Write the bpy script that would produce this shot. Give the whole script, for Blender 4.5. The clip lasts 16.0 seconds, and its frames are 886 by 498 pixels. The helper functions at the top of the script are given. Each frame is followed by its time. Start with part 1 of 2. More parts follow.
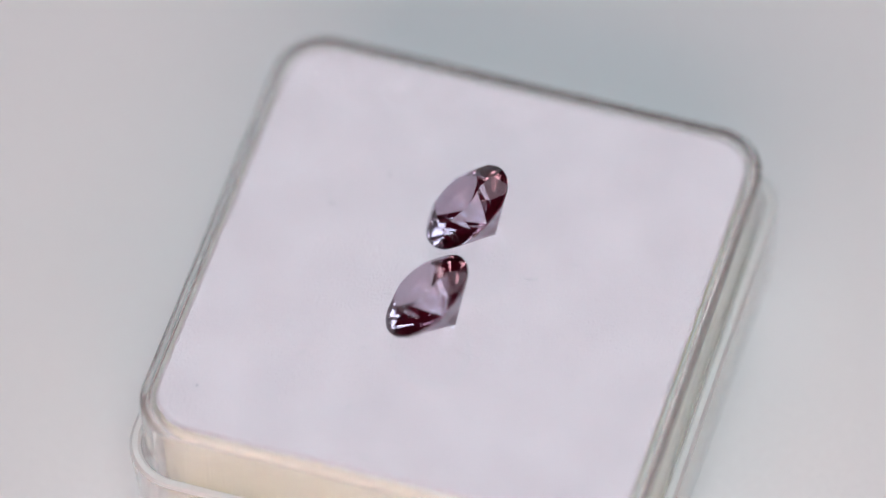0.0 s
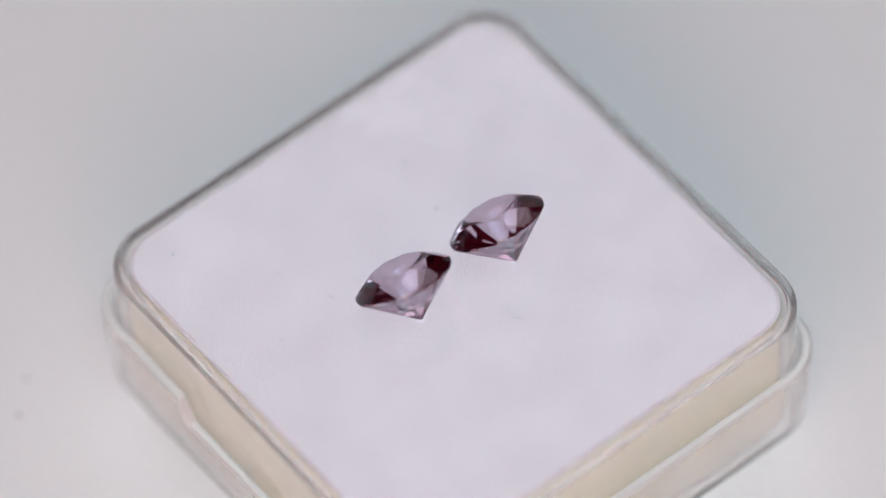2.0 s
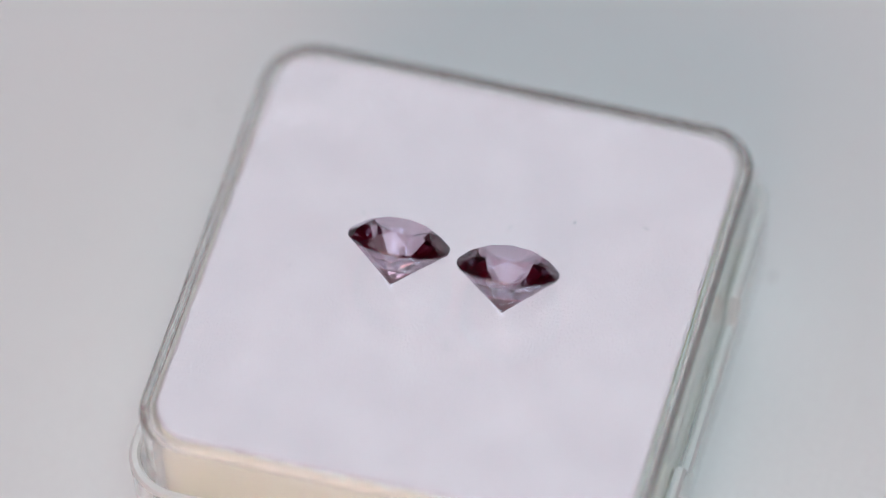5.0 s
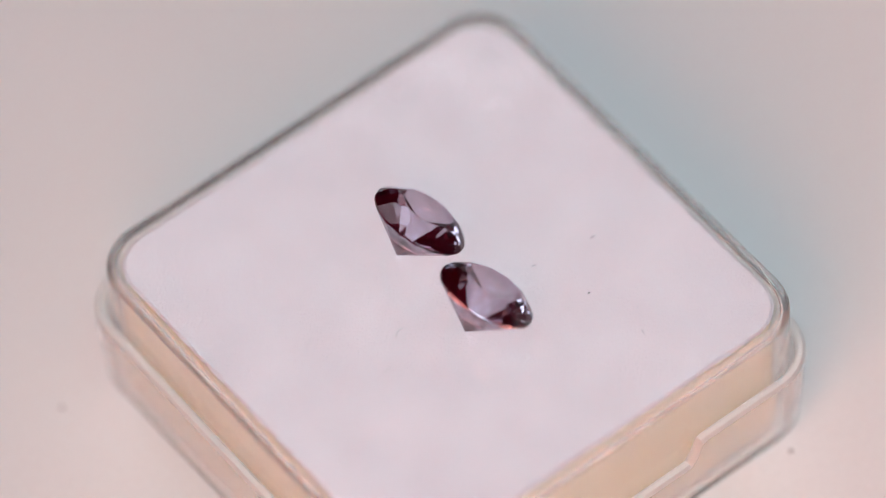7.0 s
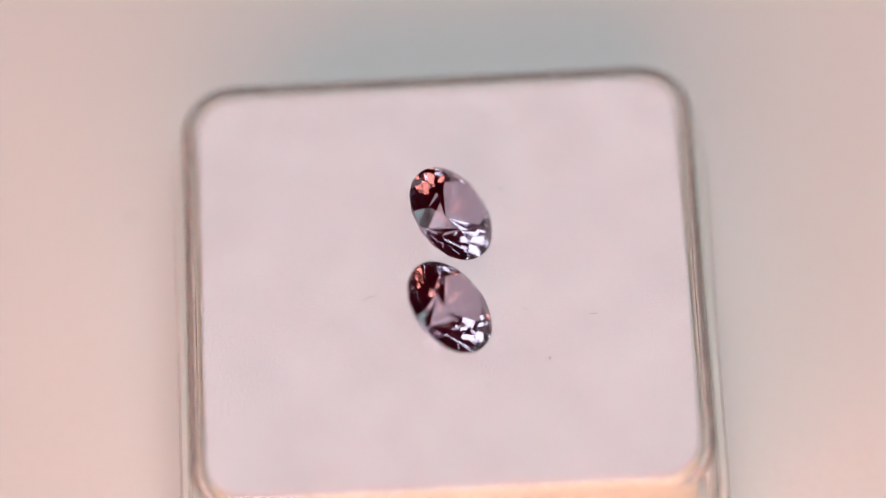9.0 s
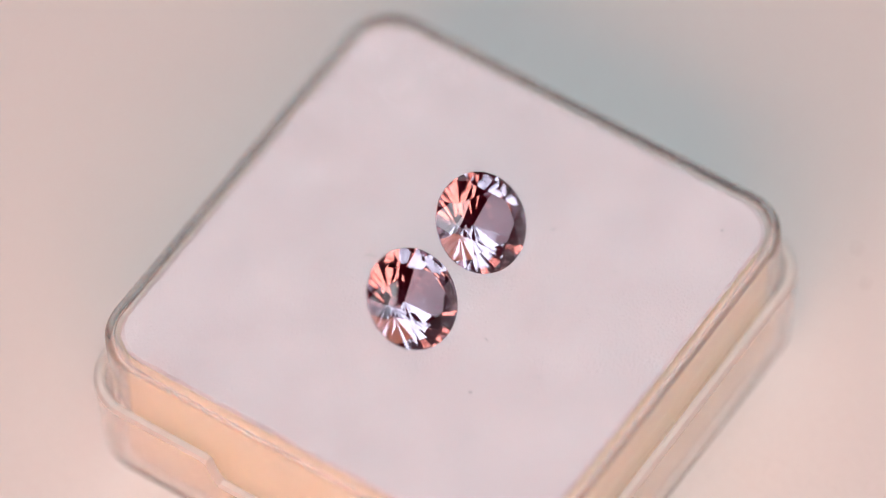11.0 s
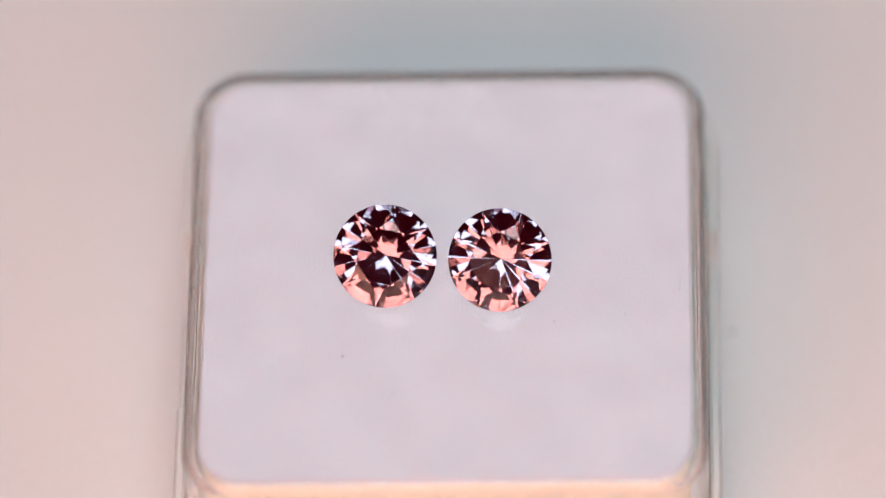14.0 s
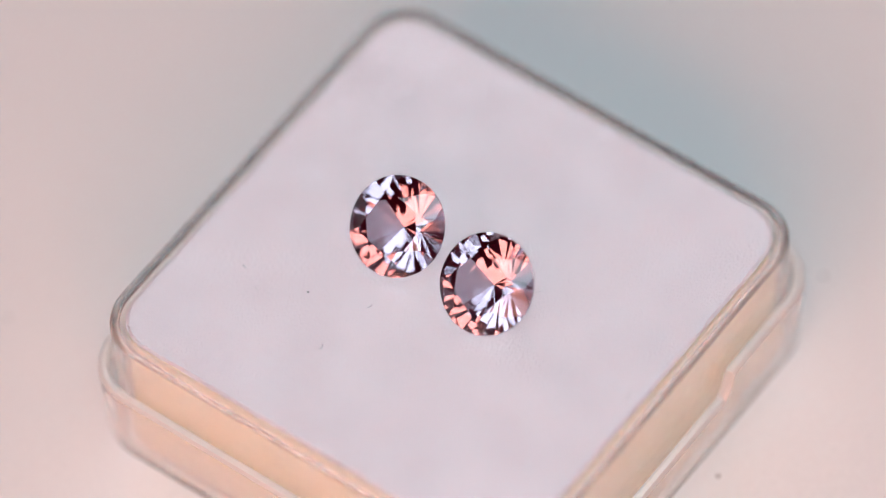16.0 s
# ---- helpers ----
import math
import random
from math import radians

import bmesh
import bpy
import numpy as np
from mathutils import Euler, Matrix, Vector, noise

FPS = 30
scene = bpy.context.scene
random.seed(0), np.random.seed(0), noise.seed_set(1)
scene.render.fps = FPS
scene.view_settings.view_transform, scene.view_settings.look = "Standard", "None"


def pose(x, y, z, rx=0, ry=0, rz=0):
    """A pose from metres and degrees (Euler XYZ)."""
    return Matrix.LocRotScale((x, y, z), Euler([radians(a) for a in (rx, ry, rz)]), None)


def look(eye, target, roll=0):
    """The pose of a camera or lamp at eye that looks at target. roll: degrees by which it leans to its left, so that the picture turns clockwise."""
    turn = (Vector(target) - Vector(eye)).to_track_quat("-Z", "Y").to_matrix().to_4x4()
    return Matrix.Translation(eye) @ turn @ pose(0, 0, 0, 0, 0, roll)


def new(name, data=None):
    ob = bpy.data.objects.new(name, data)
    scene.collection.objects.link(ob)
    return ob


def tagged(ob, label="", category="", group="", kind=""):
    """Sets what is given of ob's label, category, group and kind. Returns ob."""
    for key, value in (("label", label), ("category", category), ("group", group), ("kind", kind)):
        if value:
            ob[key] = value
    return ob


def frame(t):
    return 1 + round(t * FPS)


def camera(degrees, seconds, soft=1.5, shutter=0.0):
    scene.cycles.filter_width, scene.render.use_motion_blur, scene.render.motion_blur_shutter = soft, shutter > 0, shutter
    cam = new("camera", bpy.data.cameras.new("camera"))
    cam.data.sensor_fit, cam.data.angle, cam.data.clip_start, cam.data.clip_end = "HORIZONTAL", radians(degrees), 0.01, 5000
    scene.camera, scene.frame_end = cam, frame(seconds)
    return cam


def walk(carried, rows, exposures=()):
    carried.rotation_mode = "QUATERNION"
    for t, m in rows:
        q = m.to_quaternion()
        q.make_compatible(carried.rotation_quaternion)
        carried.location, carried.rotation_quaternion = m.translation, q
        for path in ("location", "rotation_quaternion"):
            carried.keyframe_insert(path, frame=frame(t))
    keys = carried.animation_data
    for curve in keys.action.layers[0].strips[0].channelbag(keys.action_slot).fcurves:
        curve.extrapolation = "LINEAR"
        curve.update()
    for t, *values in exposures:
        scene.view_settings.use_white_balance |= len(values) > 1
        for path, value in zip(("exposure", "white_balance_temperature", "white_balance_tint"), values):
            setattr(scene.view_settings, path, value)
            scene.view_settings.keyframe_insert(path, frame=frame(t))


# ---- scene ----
import itertools

# camera: a still macro camera in front of the turntable
cam = camera(8.0, 16.0, soft=0.5)
cam.data.dof.use_dof = True
cam.data.dof.focus_distance = 0.3650
cam.data.dof.aperture_fstop = 10.5
EYE = look((-0.00025, -0.21189, 0.30962), (-0.00025, 0.00202, 0.0110), -3.18)
walk(cam, [(0.0, EYE), (16.0, EYE)],
     exposures=[(0.0, -0.75, 7350, 29), (4.6, -0.75, 7350, 29), (5.8, -0.58, 7480, 28), (6.5, -0.64, 7250, 26), (7.2, -0.78, 7430, 28), (7.6, -0.77, 7680, 29),
                (8.0, -0.78, 7980, 31), (9.5, -0.78, 7980, 31), (12.0, -0.79, 7580, 27), (16.0, -0.78, 7230, 26)])

# the turntable's clockwise turn: seconds, degrees
TURN = ((0, 20.17), (2, 53.92), (4, 90.38), (6.5, 135.26), (8.2, 165.8), (10, 198.46),
        (12.5, 243.97), (14.2, 276.96), (16, 308.76))


def turn_at(t):
    """Degrees turned at t seconds, a smooth curve through TURN."""
    xs, ys = [a for a, _ in TURN], [b for _, b in TURN]
    slopes = np.gradient(ys, xs)
    i = min(max(int(np.searchsorted(xs, t, side="right")) - 1, 0), len(xs) - 2)
    h = xs[i + 1] - xs[i]
    s = (t - xs[i]) / h
    return float((1 + 2 * s) * (1 - s) ** 2 * ys[i] + s * (1 - s) ** 2 * h * slopes[i]
                 + s * s * (3 - 2 * s) * ys[i + 1] + s * s * (s - 1) * h * slopes[i + 1])


# ---- world and lights ----
world = bpy.data.worlds.new("room_dark")
world.use_nodes = True
world.node_tree.nodes["Background"].inputs[0].default_value = (0.75, 0.82, 1.0, 1)
world.node_tree.nodes["Background"].inputs[1].default_value = 0.02
scene.world = world


def area_lamp(name, m, sx, sy, watts, colour):
    data = bpy.data.lights.new(name, "AREA")
    data.shape, data.size, data.size_y, data.energy, data.color = "RECTANGLE", sx, sy, watts, colour
    ob = new(name, data)
    ob.matrix_world = m
    return ob


# the cool panel hung over the turntable, and an added, unseen cool fill behind it
area_lamp("panel_lamp", look((0.02, -0.10, 0.432), (0.02, -0.10, 0)), 0.285, 0.265, 2.05, (0.58, 0.93, 1.0))
area_lamp("cool_back_fill", look((0.0, 1.07, 0.84), (0, 0, 0.146)), 0.80, 0.66, 4.6, (0.85, 0.88, 1.0))
WARM, FRONT_FILL = 8.5, 4.9


# ---- materials ----
def material(name):
    m = bpy.data.materials.new(name)
    m.use_nodes = True
    nt = m.node_tree
    return m, nt, nt.nodes["Principled BSDF"]


def put(nt, kind, **inputs):
    n = nt.nodes.new(kind)
    for k, v in inputs.items():
        n.inputs[k.replace("_", " ")].default_value = v
    return n


def grain(nt, bsdf, colour_a, colour_b, scale, fine, bump, distance, low=0.35, high=0.65):
    """Two scales of variation between two colours, and a fine relief."""
    co = nt.nodes.new("ShaderNodeTexCoord")
    big = put(nt, "ShaderNodeTexNoise", Scale=scale, Detail=4.0)
    small = put(nt, "ShaderNodeTexNoise", Scale=fine, Detail=6.0)
    mix = nt.nodes.new("ShaderNodeMath")
    mix.operation = "MULTIPLY_ADD"
    mix.inputs[1].default_value = 0.5
    half = nt.nodes.new("ShaderNodeMath")
    half.operation = "MULTIPLY"
    half.inputs[1].default_value = 0.5
    ramp = nt.nodes.new("ShaderNodeValToRGB")
    ramp.color_ramp.elements[0].position, ramp.color_ramp.elements[1].position = low, high
    ramp.color_ramp.elements[0].color = (*colour_a, 1)
    ramp.color_ramp.elements[1].color = (*colour_b, 1)
    relief = put(nt, "ShaderNodeBump", Strength=bump, Distance=distance)
    for n in (big, small):
        nt.links.new(co.outputs["Object"], n.inputs["Vector"])
    nt.links.new(small.outputs["Fac"], half.inputs[0])
    nt.links.new(big.outputs["Fac"], mix.inputs[0])
    nt.links.new(half.outputs[0], mix.inputs[2])
    nt.links.new(mix.outputs[0], ramp.inputs["Fac"])
    nt.links.new(ramp.outputs["Color"], bsdf.inputs["Base Color"])
    nt.links.new(small.outputs["Fac"], relief.inputs["Height"])
    nt.links.new(relief.outputs["Normal"], bsdf.inputs["Normal"])


def solid(name, a, b, rough, scale, fine, bump, distance):
    m, nt, p = material(name)
    p.inputs["Roughness"].default_value = rough
    grain(nt, p, a, b, scale, fine, bump, distance)
    return m


def clear_plastic(name, clear, smooth, worn_to):
    m, nt, p = material(name)
    p.inputs["Base Color"].default_value = (0.99, 0.99, 0.99, 1)
    p.inputs["Transmission Weight"].default_value = clear
    p.inputs["IOR"].default_value = 1.5
    co = nt.nodes.new("ShaderNodeTexCoord")
    wave = put(nt, "ShaderNodeTexNoise", Scale=160.0, Detail=2.0)
    worn = put(nt, "ShaderNodeTexNoise", Scale=900.0, Detail=5.0)
    ramp = nt.nodes.new("ShaderNodeMapRange")
    ramp.inputs[1].default_value, ramp.inputs[2].default_value = 0.4, 0.75
    ramp.inputs[3].default_value, ramp.inputs[4].default_value = smooth, worn_to
    relief = put(nt, "ShaderNodeBump", Strength=0.25, Distance=0.00012)
    for n in (wave, worn):
        nt.links.new(co.outputs["Object"], n.inputs["Vector"])
    nt.links.new(worn.outputs["Fac"], ramp.inputs[0])
    nt.links.new(ramp.outputs[0], p.inputs["Roughness"])
    nt.links.new(wave.outputs["Fac"], relief.inputs["Height"])
    nt.links.new(relief.outputs["Normal"], p.inputs["Normal"])
    return m


def gem_glass(name, colour):
    m = bpy.data.materials.new(name)
    m.use_nodes = True
    nt = m.node_tree
    nt.nodes.remove(nt.nodes["Principled BSDF"])
    g = put(nt, "ShaderNodeBsdfGlass", Roughness=0.0, IOR=1.76)
    g.inputs["Color"].default_value = (*colour, 1)
    nt.links.new(g.outputs[0], nt.nodes["Material Output"].inputs["Surface"])
    return m


def glowing(name, colour, strength):
    m, nt, p = material(name)
    p.inputs["Base Color"].default_value = (0.8, 0.8, 0.8, 1)
    p.inputs["Emission Color"].default_value = (*colour, 1)
    p.inputs["Emission Strength"].default_value = strength
    return m


WHITE_TOP = solid("white_satin_plastic", (0.725, 0.735, 0.75), (0.775, 0.785, 0.80), 0.30, 30, 2500, 0.15, 0.00004)
TABLE = solid("white_laminate", (0.66, 0.66, 0.66), (0.72, 0.72, 0.72), 0.4, 6, 300, 0.1, 0.0002)
FELT = solid("white_felt", (0.58, 0.48, 0.52), (0.665, 0.56, 0.60), 0.95, 260, 5200, 0.8, 0.00012)
FOAM = solid("cream_foam", (0.90, 0.91, 0.68), (0.94, 0.95, 0.75), 0.95, 300, 4200, 0.7, 0.00015)
foam_shader = FOAM.node_tree.nodes["Principled BSDF"]
foam_shader.inputs["Subsurface Weight"].default_value = 1.0
foam_shader.inputs["Subsurface Radius"].default_value = (1.0, 0.95, 0.85)
foam_shader.inputs["Subsurface Scale"].default_value = 0.004
CLEAR = clear_plastic("clear_polystyrene", 0.90, 0.015, 0.08)
PLATE = clear_plastic("clear_polystyrene_plate", 0.98, 0.015, 0.06)
FROSTED = clear_plastic("scuffed_polystyrene_edge", 0.5, 0.34, 0.5)
RIM = clear_plastic("rounded_polystyrene_rim", 0.8, 0.10, 0.25)
GEM = gem_glass("purple_red_gem", (0.78, 0.72, 0.775))
FIBRE = solid("dark_lint", (0.05, 0.05, 0.06), (0.12, 0.11, 0.12), 0.8, 2000, 9000, 0.2, 0.00001)
PALE = solid("pale_lint", (0.24, 0.23, 0.23), (0.34, 0.32, 0.32), 0.8, 2000, 9000, 0.2, 0.00001)
SCUFF = solid("whitened_scratch", (0.70, 0.70, 0.70), (0.80, 0.80, 0.80), 0.6, 2000, 9000, 0.2, 0.00001)
METAL = solid("grey_aluminium", (0.35, 0.35, 0.36), (0.45, 0.45, 0.46), 0.4, 40, 1500, 0.2, 0.0001)
METAL.node_tree.nodes["Principled BSDF"].inputs["Metallic"].default_value = 0.9
BLACK = solid("black_plastic", (0.02, 0.02, 0.02), (0.035, 0.035, 0.035), 0.5, 40, 1500, 0.2, 0.0001)
WALL = solid("pale_wall_paint", (0.52, 0.525, 0.535), (0.58, 0.585, 0.595), 0.8, 2, 60, 0.2, 0.001)
# red of the unseen walls and ceiling, chosen to tint the gems' dark facets
GEM_TINT_RED = solid("gem_tint_red", (0.62, 0.06, 0.15), (0.68, 0.08, 0.18), 0.8, 2, 60, 0.2, 0.001)
FLOOR = solid("dark_floor_boards", (0.08, 0.06, 0.045), (0.13, 0.10, 0.075), 0.5, 3, 40, 0.2, 0.001)
GLOW_WARM = glowing("warm_led_diffuser", (1.0, 0.43, 0.27), WARM)
# added front fill for the first seconds, on the lamp's other face
GLOW_FILL = glowing("neutral_front_fill", (1.0, 0.73, 0.65), FRONT_FILL)


# ---- building helpers ----
def finish(name, bm, mat, parent=None, smooth=False):
    me = bpy.data.meshes.new(name)
    bmesh.ops.recalc_face_normals(bm, faces=bm.faces)
    if bm.calc_volume(signed=True) < 0:
        bmesh.ops.reverse_faces(bm, faces=bm.faces)
    bm.to_mesh(me)
    bm.free()
    me.materials.append(mat)
    if smooth:
        for f in me.polygons:
            f.use_smooth = True
    ob = new(name, me)
    if parent:
        ob.parent = parent
    return ob


def part(name, bm, mat, parent, label="", smooth=False):
    return tagged(finish(name, bm, mat, parent, smooth), label)


def ring(half, r, n=10):
    """Points round a square with rounded corners."""
    pts = []
    for k, (sx, sy) in enumerate(((1, 1), (-1, 1), (-1, -1), (1, -1))):
        for j in range(n + 1):
            a = math.pi / 2 * (k + j / n)
            pts.append((sx * (half - r) + r * math.cos(a), sy * (half - r) + r * math.sin(a)))
    return pts


def loft(loops, close_first=True, close_last=True):
    """A skin over loops of equal length."""
    bm = bmesh.new()
    rows = [[bm.verts.new(p) for p in loop] for loop in loops]
    n = len(rows[0])
    for a, b in zip(rows, rows[1:]):
        for i in range(n):
            bm.faces.new((a[i], a[(i + 1) % n], b[(i + 1) % n], b[i]))
    if close_first:
        bm.faces.new(rows[0][::-1])
    if close_last:
        bm.faces.new(rows[-1])
    return bm


def level(pts, z):
    return [(x, y, z) for x, y in pts]


def box(bm, sx, sy, sz, m=Matrix(), bevel=0.0):
    geo = bmesh.ops.create_cube(bm, size=1.0, matrix=m @ Matrix.Diagonal((sx, sy, sz, 1)))
    if bevel:
        edges = list({e for v in geo["verts"] for e in v.link_edges})
        bmesh.ops.bevel(bm, geom=edges, offset=bevel, segments=3, affect="EDGES")
    return bm


def turned(profile, n=96):
    """A solid of revolution from (radius, z) rows."""
    return loft([[(r * math.cos(2 * math.pi * i / n), r * math.sin(2 * math.pi * i / n), z) for i in range(n)]
                 for r, z in profile])


MM = 0.001
TOP = 0.0110           # height of the box's flat top over the turntable
OFF = (0.00027, 0.00011)   # the box's middle from the turntable's axis


# ---- the room ----
def build_room():
    half, low, high, th = 1.1, -0.764, 1.3, 0.1
    floor = finish("floor", box(bmesh.new(), 2.4, 2.4, 0.1, pose(0, 0, low - 0.05)), FLOOR)
    tagged(floor, "dark wooden floor of the room", "floor", kind="structure")
    # ceiling and walls are unseen; their red only feeds the gems' reflections
    ceiling = finish("ceiling", box(bmesh.new(), 2.4, 2.4, 0.1, pose(0, 0, high + 0.05)), GEM_TINT_RED)
    tagged(ceiling, "unseen red ceiling added to redden the gems' dark facets", "ceiling", kind="structure")
    mid, tall = (low + high) / 2, high - low
    for name, x, y, sx, sy in (("wall_north", 0, half + 0.05, 2.2, th), ("wall_south", 0, -half - 0.05, 2.2, th),
                               ("wall_east", half + 0.05, 0, th, 2.4), ("wall_west", -half - 0.05, 0, th, 2.4)):
        ob = finish(name, box(bmesh.new(), sx, sy, tall, pose(x, y, mid)), GEM_TINT_RED)
        tagged(ob, "unseen red wall added to redden the gems' dark facets", "wall", kind="structure")
    # made-up frame round the cool fill lamp; the wall has no opening
    window = tagged(new("fill_frame"), "unseen pale frame around the added cool fill lamp", "window", kind="structure")
    window.location = (0, half, 0.84)
    for sx, sz, x, z in ((0.92, 0.05, 0, 0.37), (0.92, 0.05, 0, -0.37), (0.05, 0.69, -0.435, 0), (0.05, 0.69, 0.435, 0)):
        part("fill_frame_bar", box(bmesh.new(), sx, 0.03, sz, pose(x, -0.017, z), 0.003), WALL, window)
    part("fill_frame_ledge", box(bmesh.new(), 1.0, 0.07, 0.025, pose(0, -0.037, -0.41), 0.004), WALL, window)


def build_table():
    table = new("table")
    table.location = (0, 0, -0.764)
    part("tabletop", box(bmesh.new(), 1.2, 0.9, 0.03, pose(0, 0, 0.735), 0.003), TABLE, table)
    for sx, sy in itertools.product((-1, 1), (-1, 1)):
        part("leg", box(bmesh.new(), 0.05, 0.05, 0.72, pose(sx * 0.55, sy * 0.4, 0.36), 0.003), METAL, table)
    tagged(table, "white laminate table under the turntable", "table")


def build_turntable():
    thing = new("turntable")
    part("foot", turned(((0.045, -0.014), (0.05, -0.0135), (0.05, -0.0075), (0.045, -0.007))), BLACK, thing)
    part("disc", turned(((0.088, -0.007), (0.09, -0.0063), (0.09, -0.0007), (0.0893, -0.0002), (0.0885, 0.0)), 128),
         WHITE_TOP, thing)
    return tagged(thing, "smooth white turning display disc", "turntable")


# ---- the box ----
def shell_upper():
    """The upper half: a clear tray turned over, its flat bottom on top."""
    h, r, w, q = 15.0 * MM, 3.15 * MM, 0.5 * MM, 0.65 * MM
    outer = [level(ring(h, r), z * MM) for z in (-10.2, -0.95, -0.8)]
    for k in range(9):
        a = math.pi / 2 * k / 8
        d = q * (1 - math.cos(a))
        outer.append(level(ring(h - d, r - d), -q + q * math.sin(a)))
    outer.append(level(ring(h - q - 0.15 * MM, r - q - 0.15 * MM), 0.0))
    inner = [level(ring(h - w, r - w), z * MM) for z in (-10.2, -1.05, -0.9)]
    for k in range(1, 5):
        a = math.pi / 2 * k / 4
        d = w + 0.3 * MM * (1 - math.cos(a))
        inner.append(level(ring(h - d, r - d), (-0.8 + 0.3 * math.sin(a)) * MM))
    inner.append(level(ring(h - w - 0.45 * MM, r - w - 0.45 * MM), -0.5 * MM))
    return loft(inner[::-1] + outer)


def rim_height(x, y):
    """The lower half's rim, dropped in the middle of two sides for the fingers."""
    if abs(y) < 13.5 * MM:
        return -4.45 * MM
    s = min(max((6.3 * MM - abs(x)) / (0.9 * MM), 0.0), 1.0)
    return (-4.45 - 1.8 * s * s * (3 - 2 * s)) * MM


def dense(half, r):
    """A rounded square with extra points along its sides."""
    base, out = ring(half, r, 8), []
    for (ax, ay), (bx, by) in zip(base, base[1:] + base[:1]):
        n = 60 if math.hypot(bx - ax, by - ay) > half else 1
        out += [(ax + (bx - ax) * i / n, ay + (by - ay) * i / n) for i in range(n)]
    return out


def shell_lower():
    """The lower half: a clear cup with a floor, a foot and a stepped rim."""
    h, r, w = 15.76 * MM, 3.43 * MM, 0.66 * MM
    out, inn, foot = dense(h, r), dense(h - w, r - w), dense(15.25 * MM, 3.0 * MM)
    rim = lambda pts, dz: [(x, y, rim_height(x, y) + dz) for x, y in pts]
    e = 0.18 * MM
    loops = [level(dense(14.9 * MM, 2.7 * MM), -10.96 * MM), level(foot, -10.86 * MM), level(dense(15.45 * MM, 3.15 * MM), -10.4 * MM),
             level(dense(15.47 * MM, 3.17 * MM), -10.25 * MM), level(dense(15.48 * MM, 3.18 * MM), -10.1 * MM),
             rim(out, -e - 0.2 * MM), rim(out, -e), rim(dense(h - e, r - e), 0.0), rim(dense(h - w + e, r - w + e), 0.0), rim(inn, -e), rim(inn, -e - 0.2 * MM),
             level(inn, -10.0 * MM), level(dense(14.8 * MM, 2.6 * MM), -10.25 * MM)]
    return loft(loops)


def rough_slab(half, r, z0, z1, fuzz, n=64):
    """A soft block with rounded, slightly ragged edges."""
    base = []
    for p, q in zip(ring(half, r, 12), ring(half, r, 12)[1:] + ring(half, r, 12)[:1]):
        k = 240 if math.hypot(q[0] - p[0], q[1] - p[1]) > half else 2
        base += [(p[0] + (q[0] - p[0]) * i / k, p[1] + (q[1] - p[1]) * i / k) for i in range(k)]

    def ragged(inset, z, seed):
        out = []
        for x, y in base:
            a = 1 - inset / half
            f = fuzz * (0.8 * noise.noise(Vector((x, y, seed)) * 6500) + 0.7 * noise.noise(Vector((x, y, seed)) * 2400) + 0.8 * noise.noise(Vector((x, y, seed + 3)) * 700))
            d = math.hypot(x, y)
            out.append((x * a + x / d * f, y * a + y / d * f, z))
        return out
    return loft([ragged(0.1 * MM, z0, 0.1), ragged(0, z0 + 0.1 * MM, 0.2), ragged(0, (z0 + z1) / 2, 0.3),
                 ragged(0, z1 - 0.15 * MM, 0.4), ragged(0.14 * MM, z1, 0.5), ragged(1.2 * MM, z1, 0.5)])


def build_box():
    thing = new("gem_box")
    thing.matrix_basis = pose(OFF[0], OFF[1], TOP)
    for name, bm, label in (("upper_half", shell_upper(), "clear plastic tray with rounded edges"),
                            ("lower_half", shell_lower(), "clear plastic cup with a stepped rim")):
        ob = part(name, bm, CLEAR, thing, label)
        ob.visible_shadow = False
        ob.data.materials.append(FROSTED if name == "lower_half" else RIM)
        ob.data.materials.append(PLATE)
        for f in ob.data.polygons:
            f.use_smooth = True
            x, y, z = f.center
            if name == "lower_half":
                f.material_index = int(all(v.z > rim_height(v.x, v.y) - 0.185 * MM for v in (ob.data.vertices[i].co for i in f.vertices)))
            else:
                f.material_index = 2 if abs(f.normal.z) > 0.97 else int(-0.67 * MM < z and f.normal.z > 0.05)
        ob.data.set_sharp_from_angle(angle=radians(35))
    part("felt_sheet", rough_slab(14.1 * MM, 2.5 * MM, -0.86 * MM, -0.58 * MM, 0.09 * MM), FELT, thing, "white soft felt sheet")
    part("foam_block", rough_slab(14.02 * MM, 2.42 * MM, -9.9 * MM, -0.89 * MM, 0.03 * MM), FOAM, thing, "cream foam filling")
    return tagged(thing, "square clear plastic gem box with a white foam pad", "gem box")


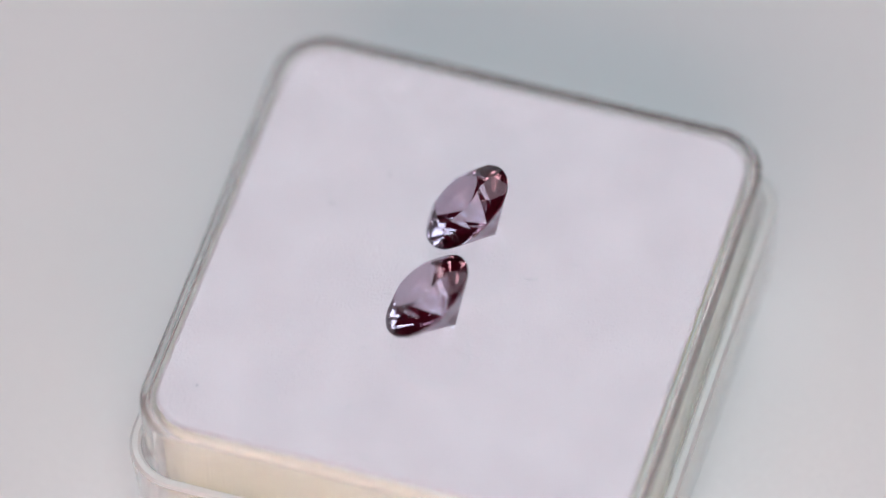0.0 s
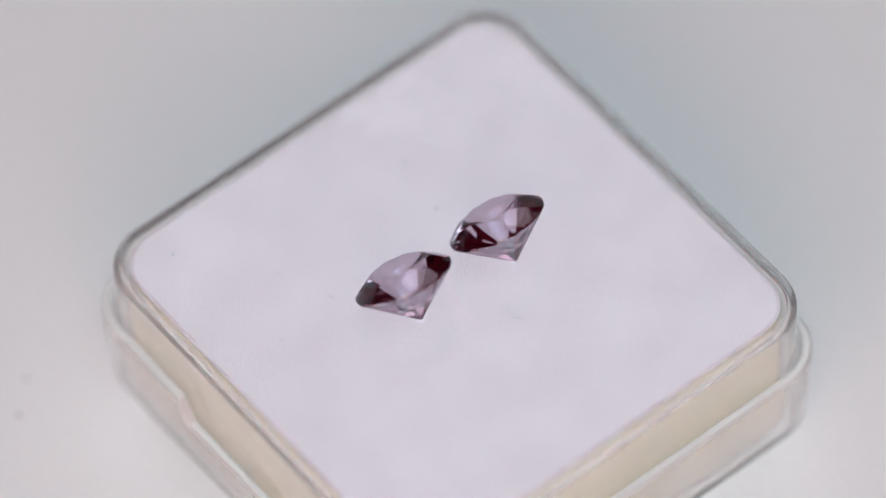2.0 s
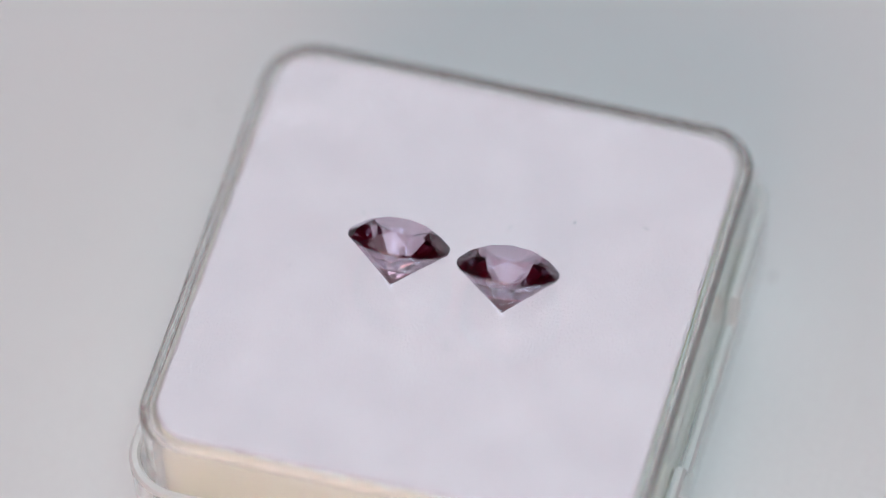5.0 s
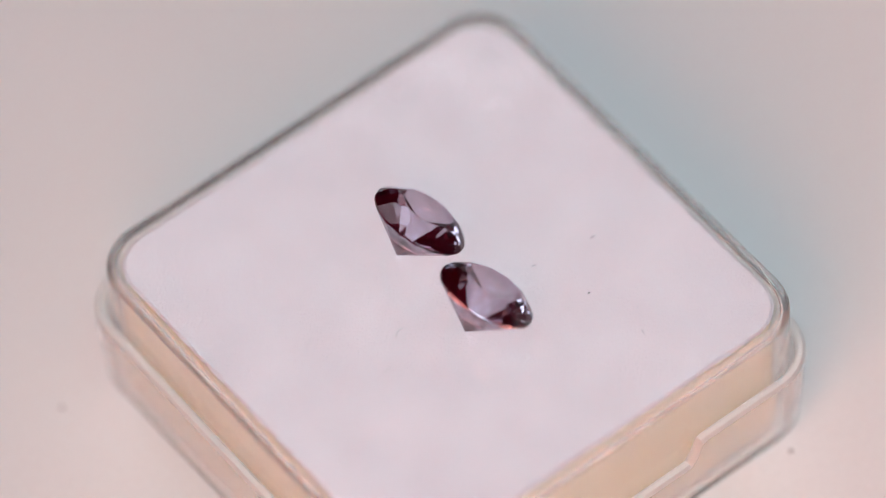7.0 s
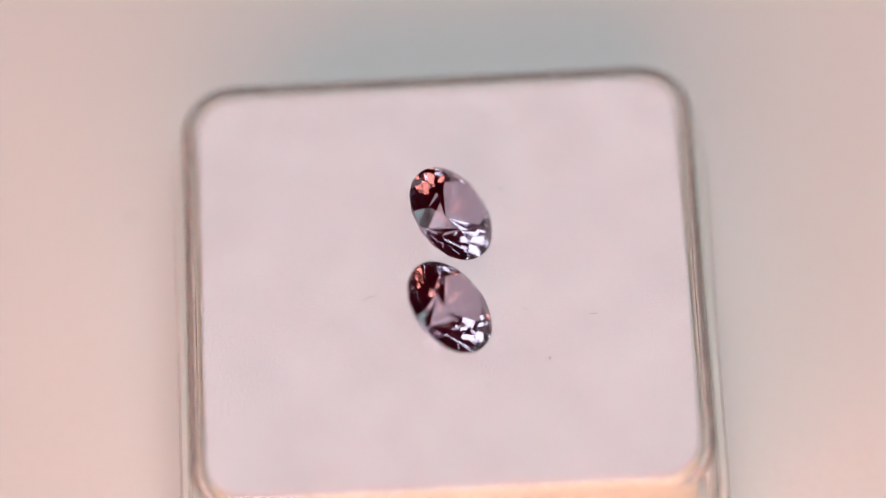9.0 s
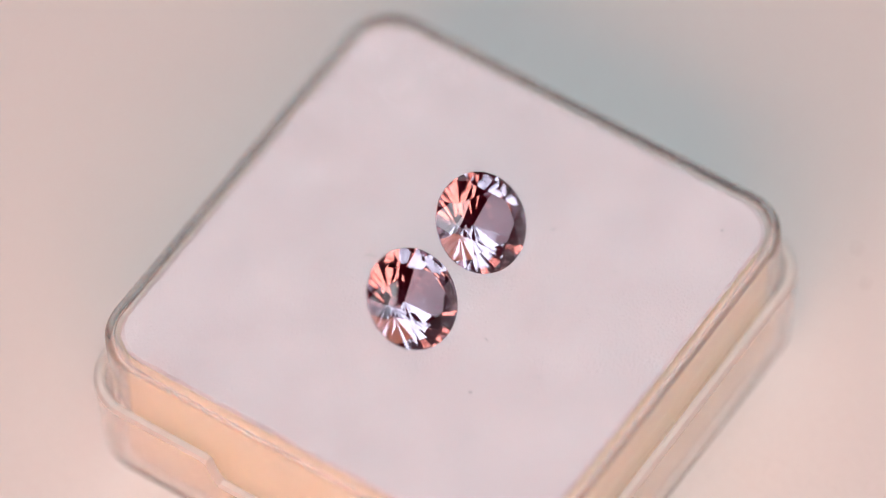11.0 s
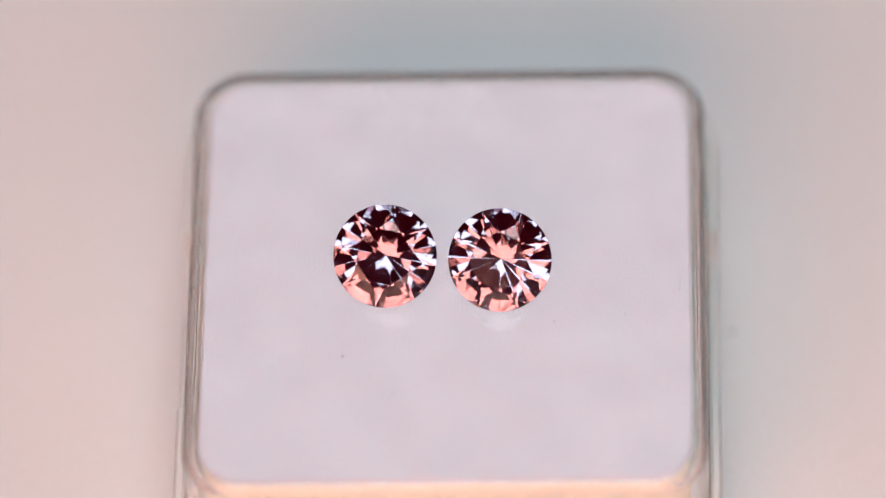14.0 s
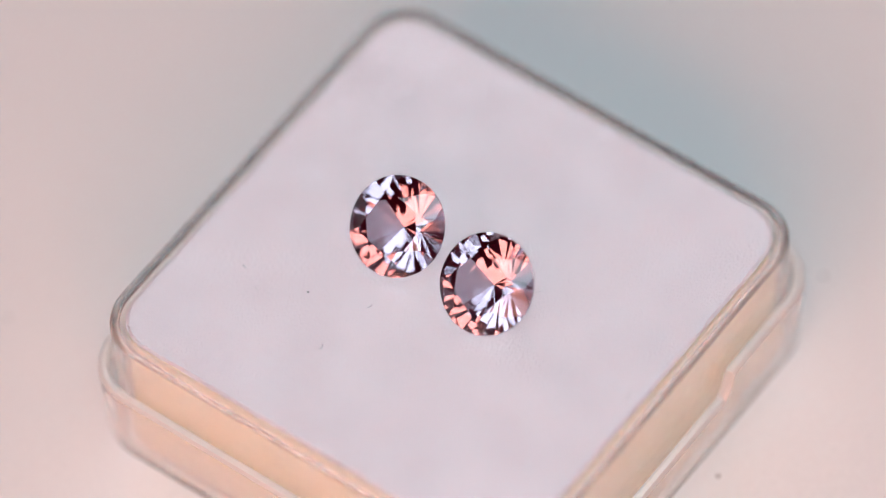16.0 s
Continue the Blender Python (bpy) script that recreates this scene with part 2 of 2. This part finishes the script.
# ---- the gems ----
def brilliant(radius, table, crown, pavilion, girdle=0.02):
    """A round brilliant, cut facet by facet from a turned blank; its culet is at the origin."""
    bm = turned(((1.0, -1.2), (1.0, 0.6)), 96)

    def cut(normal, point):
        geo = list(bm.verts) + list(bm.edges) + list(bm.faces)
        got = bmesh.ops.bisect_plane(bm, geom=geo, plane_co=point, plane_no=normal, clear_outer=True, dist=1e-6)
        edges = [e for e in got["geom_cut"] if isinstance(e, bmesh.types.BMEdge)]
        if len(edges) > 2:
            bmesh.ops.contextual_create(bm, geom=edges)

    def facet(angle, azimuth, r, z, up):
        a, az = radians(angle), radians(azimuth)
        n = Vector((math.sin(a) * math.cos(az), math.sin(a) * math.sin(az), math.cos(a) * up))
        cut(n, Vector((r * math.cos(az), r * math.sin(az), z)))

    top = girdle + (1 - table) * math.tan(radians(crown))
    for k in range(8):
        facet(crown, 45 * k, 1.0, girdle, 1)
    for k in range(16):
        facet(crown + 5.5, 11.25 + 22.5 * k, 1.0, girdle + 0.004, 1)
    cut(Vector((0, 0, 1)), Vector((0, 0, top)))
    for k in range(8):
        facet(crown - 13, 22.5 + 45 * k, table * math.cos(radians(22.5)), top, 1)
    for k in range(8):
        facet(pavilion - 0.9, 45 * k, 0.0, -girdle - math.tan(radians(pavilion)), -1)
    for k in range(16):
        facet(pavilion + 0.3, 11.25 + 22.5 * k, 1.0, -girdle + 0.012, -1)
    for k in range(32):
        facet(pavilion + 1.9, 5.625 + 11.25 * k, 1.0, -girdle - 0.002, -1)
    depth = girdle + math.tan(radians(pavilion))
    bmesh.ops.transform(bm, matrix=Matrix.Diagonal((radius, radius, radius, 1)) @ Matrix.Translation((0, 0, depth)), verts=bm.verts)
    return bm


GEM_A = dict(culet=(1.13, -3.22), heading=176.5, spin=0.0, tilt=39.8)
GEM_B = dict(culet=(1.43, 3.53), heading=181.0, spin=10.0, tilt=38.8)


def gem_pose(culet, heading, spin, tilt=41.6):
    """A gem that lies on its pavilion: culet and girdle touch the box, its face leans towards heading."""
    return (pose(OFF[0] + culet[0] * MM, OFF[1] + culet[1] * MM, TOP + 0.00004) @ pose(0, 0, 0, 0, 0, heading)
            @ pose(0, 0, 0, 0, tilt, 0) @ pose(0, 0, 0, 0, 0, spin))


def build_gem(where, pavilion, label):
    """A gem in three belts of facets that meet edge to edge."""
    thing = new("gemstone")
    stone = brilliant(2.98 * MM, 0.56, 34.5, pavilion)
    bmesh.ops.recalc_face_normals(stone, faces=stone.faces)
    for name, low, high in (("crown", 0.05, 2), ("girdle", -0.05, 0.05), ("pavilion", -2, -0.05)):
        belt = stone.copy()
        belt.normal_update()
        bmesh.ops.delete(belt, geom=[f for f in belt.faces if not low <= f.normal.z < high], context="FACES")
        me = bpy.data.meshes.new(name)
        belt.to_mesh(me)
        belt.free()
        me.materials.append(GEM)
        ob = new(name, me)
        ob.parent = thing
        ob.visible_shadow = False
    stone.free()
    thing.matrix_basis = gem_pose(**where)
    return tagged(thing, label, "gemstone", "pair of gems on the box")


# ---- lint and dust ----
# x, y from the box's middle in mm, length in mm, heading, curl, dark or pale
LINT = ((-1.1, -13.4, 0.7, 40, 2.4, 1), (1.95, -5.0, 0.7, 20, 2.6, 1), (4.4, 1.1, 0.9, 60, 2.2, 1), (6.45, 2.75, 0.6, 15, 0.8, 1),
        (-6.45, 10.05, 0.35, 80, 0.4, 0), (-7.3, 8.5, 0.45, 70, 0.6, 1), (-8.45, 3.0, 0.5, 30, 1.8, 0), (-4.55, 2.4, 0.35, 10, 2.0, 0),
        (-6.8, -7.55, 0.5, 60, 0.3, 1), (-3.5, -6.2, 0.35, 35, 0.5, 0), (-3.35, -2.15, 0.4, 100, 1.6, 1), (-8.1, -5.6, 0.35, 20, 1.0, 1),
        (5.6, 7.3, 0.5, 10, 1.2, 1), (8.6, -1.7, 0.3, 30, 1.0, 1))
SPECKS = ((-5.79, 5.92, 0.068), (1.55, 8.3, 0.045), (-11.8, -11.4, 0.065), (1.2, -9.25, 0.045), (8.2, 12.5, 0.05), (1.1, 8.25, 0.045),
          (0.4, 10.4, 0.04), (-2.2, 7.5, 0.04), (-3.0, -10.3, 0.05), (8.8, 3.0, 0.04))
FAR_SPECKS = ((-12.5, 16.2, 0.13), (18.7, -13.6, 0.12), (-15.1, -21.3, 0.13), (-16.9, -19.4, 0.12), (3.3, -16.6, 0.12), (-11.7, 24.6, 0.12))


def thread(length, curl, thick, rise=0.0):
    """A thin curled hair lying flat, its middle at the origin."""
    n, pts, a = 14, [], -curl / 2
    p = Vector((0, 0, thick))
    for i in range(n + 1):
        pts.append(p.copy())
        p = p + Vector((math.cos(a), math.sin(a), rise * math.sin(i))) * (length / n)
        a += curl / n * (1.6 if i > n / 2 else 0.4)
    mid = sum(pts, Vector()) / len(pts)
    loops = []
    for i, q in enumerate(pts):
        d = (pts[min(i + 1, n)] - pts[max(i - 1, 0)]).normalized()
        s = Vector((-d.y, d.x, 0)).normalized()
        w = thick * (0.5 + 0.5 * math.sin(math.pi * (i + 1) / (n + 2)))
        c = q - Vector((mid.x, mid.y, 0))
        loops.append([c + s * w * math.cos(b) + Vector((0, 0, w * math.sin(b))) for b in (0, 1.26, 2.51, 3.77, 5.03)])
    return loft(loops)


# x, y from the box's middle in mm, length in mm, heading
SCRATCHES = ((-14.45, 11.6, 2.2, 84), (-14.6, 11.0, 2.8, 88), (-14.3, 11.9, 1.3, 74), (-14.5, 9.6, 1.9, 92), (-14.2, 12.3, 0.9, 70),
             (-14.62, 8.2, 1.4, 90), (8.6, -14.5, 3.0, 1), (7.2, -14.62, 3.6, -1), (5.4, -14.45, 1.8, 2), (9.4, -14.38, 1.6, 3))


def build_scratches():
    upper = next(ob for ob in gem_box.children if ob.name == "upper_half")
    for x, y, length, heading in SCRATCHES:
        d = max(0.65 - (15.0 - max(abs(x), abs(y))), 0)
        z = math.sqrt(0.4225 - d * d) - 0.65 - 0.008
        ob = part("scratch", thread(length * MM, 0.12, 0.011 * MM), SCUFF, upper, "fine pale scratch")
        ob.matrix_basis = pose(x * MM, y * MM, z * MM, 0, 0, heading)


def build_lint():
    made = []
    for x, y, length, heading, curl, pale in LINT:
        ob = finish("lint_fibre", thread(length * MM, curl, 0.021 * MM), PALE if pale else FIBRE)
        ob.matrix_basis = pose(OFF[0] + x * MM, OFF[1] + y * MM, TOP, 0, 0, heading)
        made.append(tagged(ob, "thin curled lint fibre on the box top", "lint", "lint on the box"))
    on_gem = gem_pose(GEM_B["culet"], GEM_B["heading"], 0.0, GEM_B["tilt"]) @ pose(-0.3 * MM, 2.5 * MM, 3.10 * MM, -34.5, 0, 0) @ pose(0, 0, 0, 0, 0, 60)
    for turn, length, curl in ((0, 1.5, 5.5), (70, 0.9, 3.2)):
        ob = finish("lint_fibre", thread(length * MM, curl, 0.016 * MM, 0.1), FIBRE)
        ob.matrix_basis = on_gem @ pose(0, 0, 0, 0, 0, turn)
        made.append(tagged(ob, "thin curled dark hair caught on a gem", "lint", "lint on the gem"))
    for (x, y, r), far in [(s, False) for s in SPECKS] + [(s, True) for s in FAR_SPECKS]:
        bm = bmesh.new()
        bmesh.ops.create_icosphere(bm, subdivisions=2, radius=r * MM)
        for v in bm.verts:
            v.co *= 1 + 0.35 * noise.noise(v.co * 9000 + Vector((x, y, 0)))
            v.co.z = v.co.z * 0.6 + 0.5 * r * MM
        ob = finish("dust_speck", bm, PALE if far else FIBRE, smooth=True)
        ob.matrix_basis = pose(OFF[0] + x * MM, OFF[1] + y * MM, 0 if far else TOP)
        made.append(tagged(ob, "grey dust speck on the white disc" if far else "dark dust speck on the box top", "dust", "dust"))
    return made


# ---- the lamps ----
def build_panel():
    """The hanging panel that holds the cool lamp."""
    thing = new("panel_light")
    thing.location = (0.02, -0.10, 0.445)
    part("housing", box(bmesh.new(), 0.305, 0.285, 0.02, pose(0, 0, 0), 0.003), BLACK, thing)
    part("rod", box(bmesh.new(), 0.012, 0.012, 0.845, pose(0, 0, 0.4325)), METAL, thing)
    return tagged(thing, "square cool led panel hung from the ceiling", "lamp")


LAMP_AT, LAMP_FACE = (-0.042, -0.262, -0.014), 78.0


def build_warm_lamp():
    """An unseen lamp that turns on its post: a warm face and an added neutral fill."""
    thing = new("led_lamp")
    part("base", turned(((0.03, 0.0), (0.034, 0.001), (0.034, 0.008), (0.03, 0.01)), 48), BLACK, thing)
    part("post", turned(((0.004, 0.01), (0.004, 0.09)), 24), METAL, thing)
    head = part("head", box(bmesh.new(), 0.016, 0.34, 0.21, pose(0.0, 0, 0.176), 0.003), BLACK, thing)
    part("diffuser", box(bmesh.new(), 0.003, 0.327, 0.197, pose(0.0098, 0, 0.176), 0.001), GLOW_WARM, head, "glowing warm led diffuser")
    part("diffuser", box(bmesh.new(), 0.003, 0.327, 0.197, pose(-0.0098, 0, 0.176), 0.001), GLOW_FILL, head, "glowing neutral face added as front fill")
    return tagged(thing, "unseen lamp on a round base, one warm face, one added fill face", "lamp")


build_room()
build_table()
turntable = build_turntable()
gem_box = build_box()
gem_a = build_gem(GEM_A, 41.0, "round brilliant-cut purple-red gem lying on its pavilion")
gem_b = build_gem(GEM_B, 41.0, "round brilliant-cut purple-red gem with lint on its edge")
build_scratches()
lint = build_lint()
build_panel()
warm_lamp = build_warm_lamp()


# ---- what moves ----
def motions():
    steps = [i * 0.5 for i in range(33)]
    for ob in [turntable, gem_box, gem_a, gem_b] + lint:
        base = ob.matrix_basis.copy()
        walk(ob, [(t, pose(0, 0, 0, 0, 0, -turn_at(t)) @ base) for t in steps])
    # made-up turn of the lamp: swaps the neutral fill for the warm light
    swing = ((0.0, -180, 0.0), (4.6, -180, 0.0), (5.2, -180, 1.0), (5.9, -112, 1.0), (6.3, -78, 0.0), (6.5, -62, 0.0),
             (7.2, -57, 0.0), (7.5, -48, 0.0), (7.9, -12, 0.0), (8.3, 0, 0.0), (9.3, 0, 0.0), (11.5, -12, 0.0), (16.0, -16, 0.0))
    # drawn aside while it is turned round
    x, y, z = LAMP_AT
    walk(warm_lamp, [(t, pose(x - 0.15 * k, y - 0.04 * k, z, 0, 0, LAMP_FACE + a)) for t, a, k in swing])


motions()
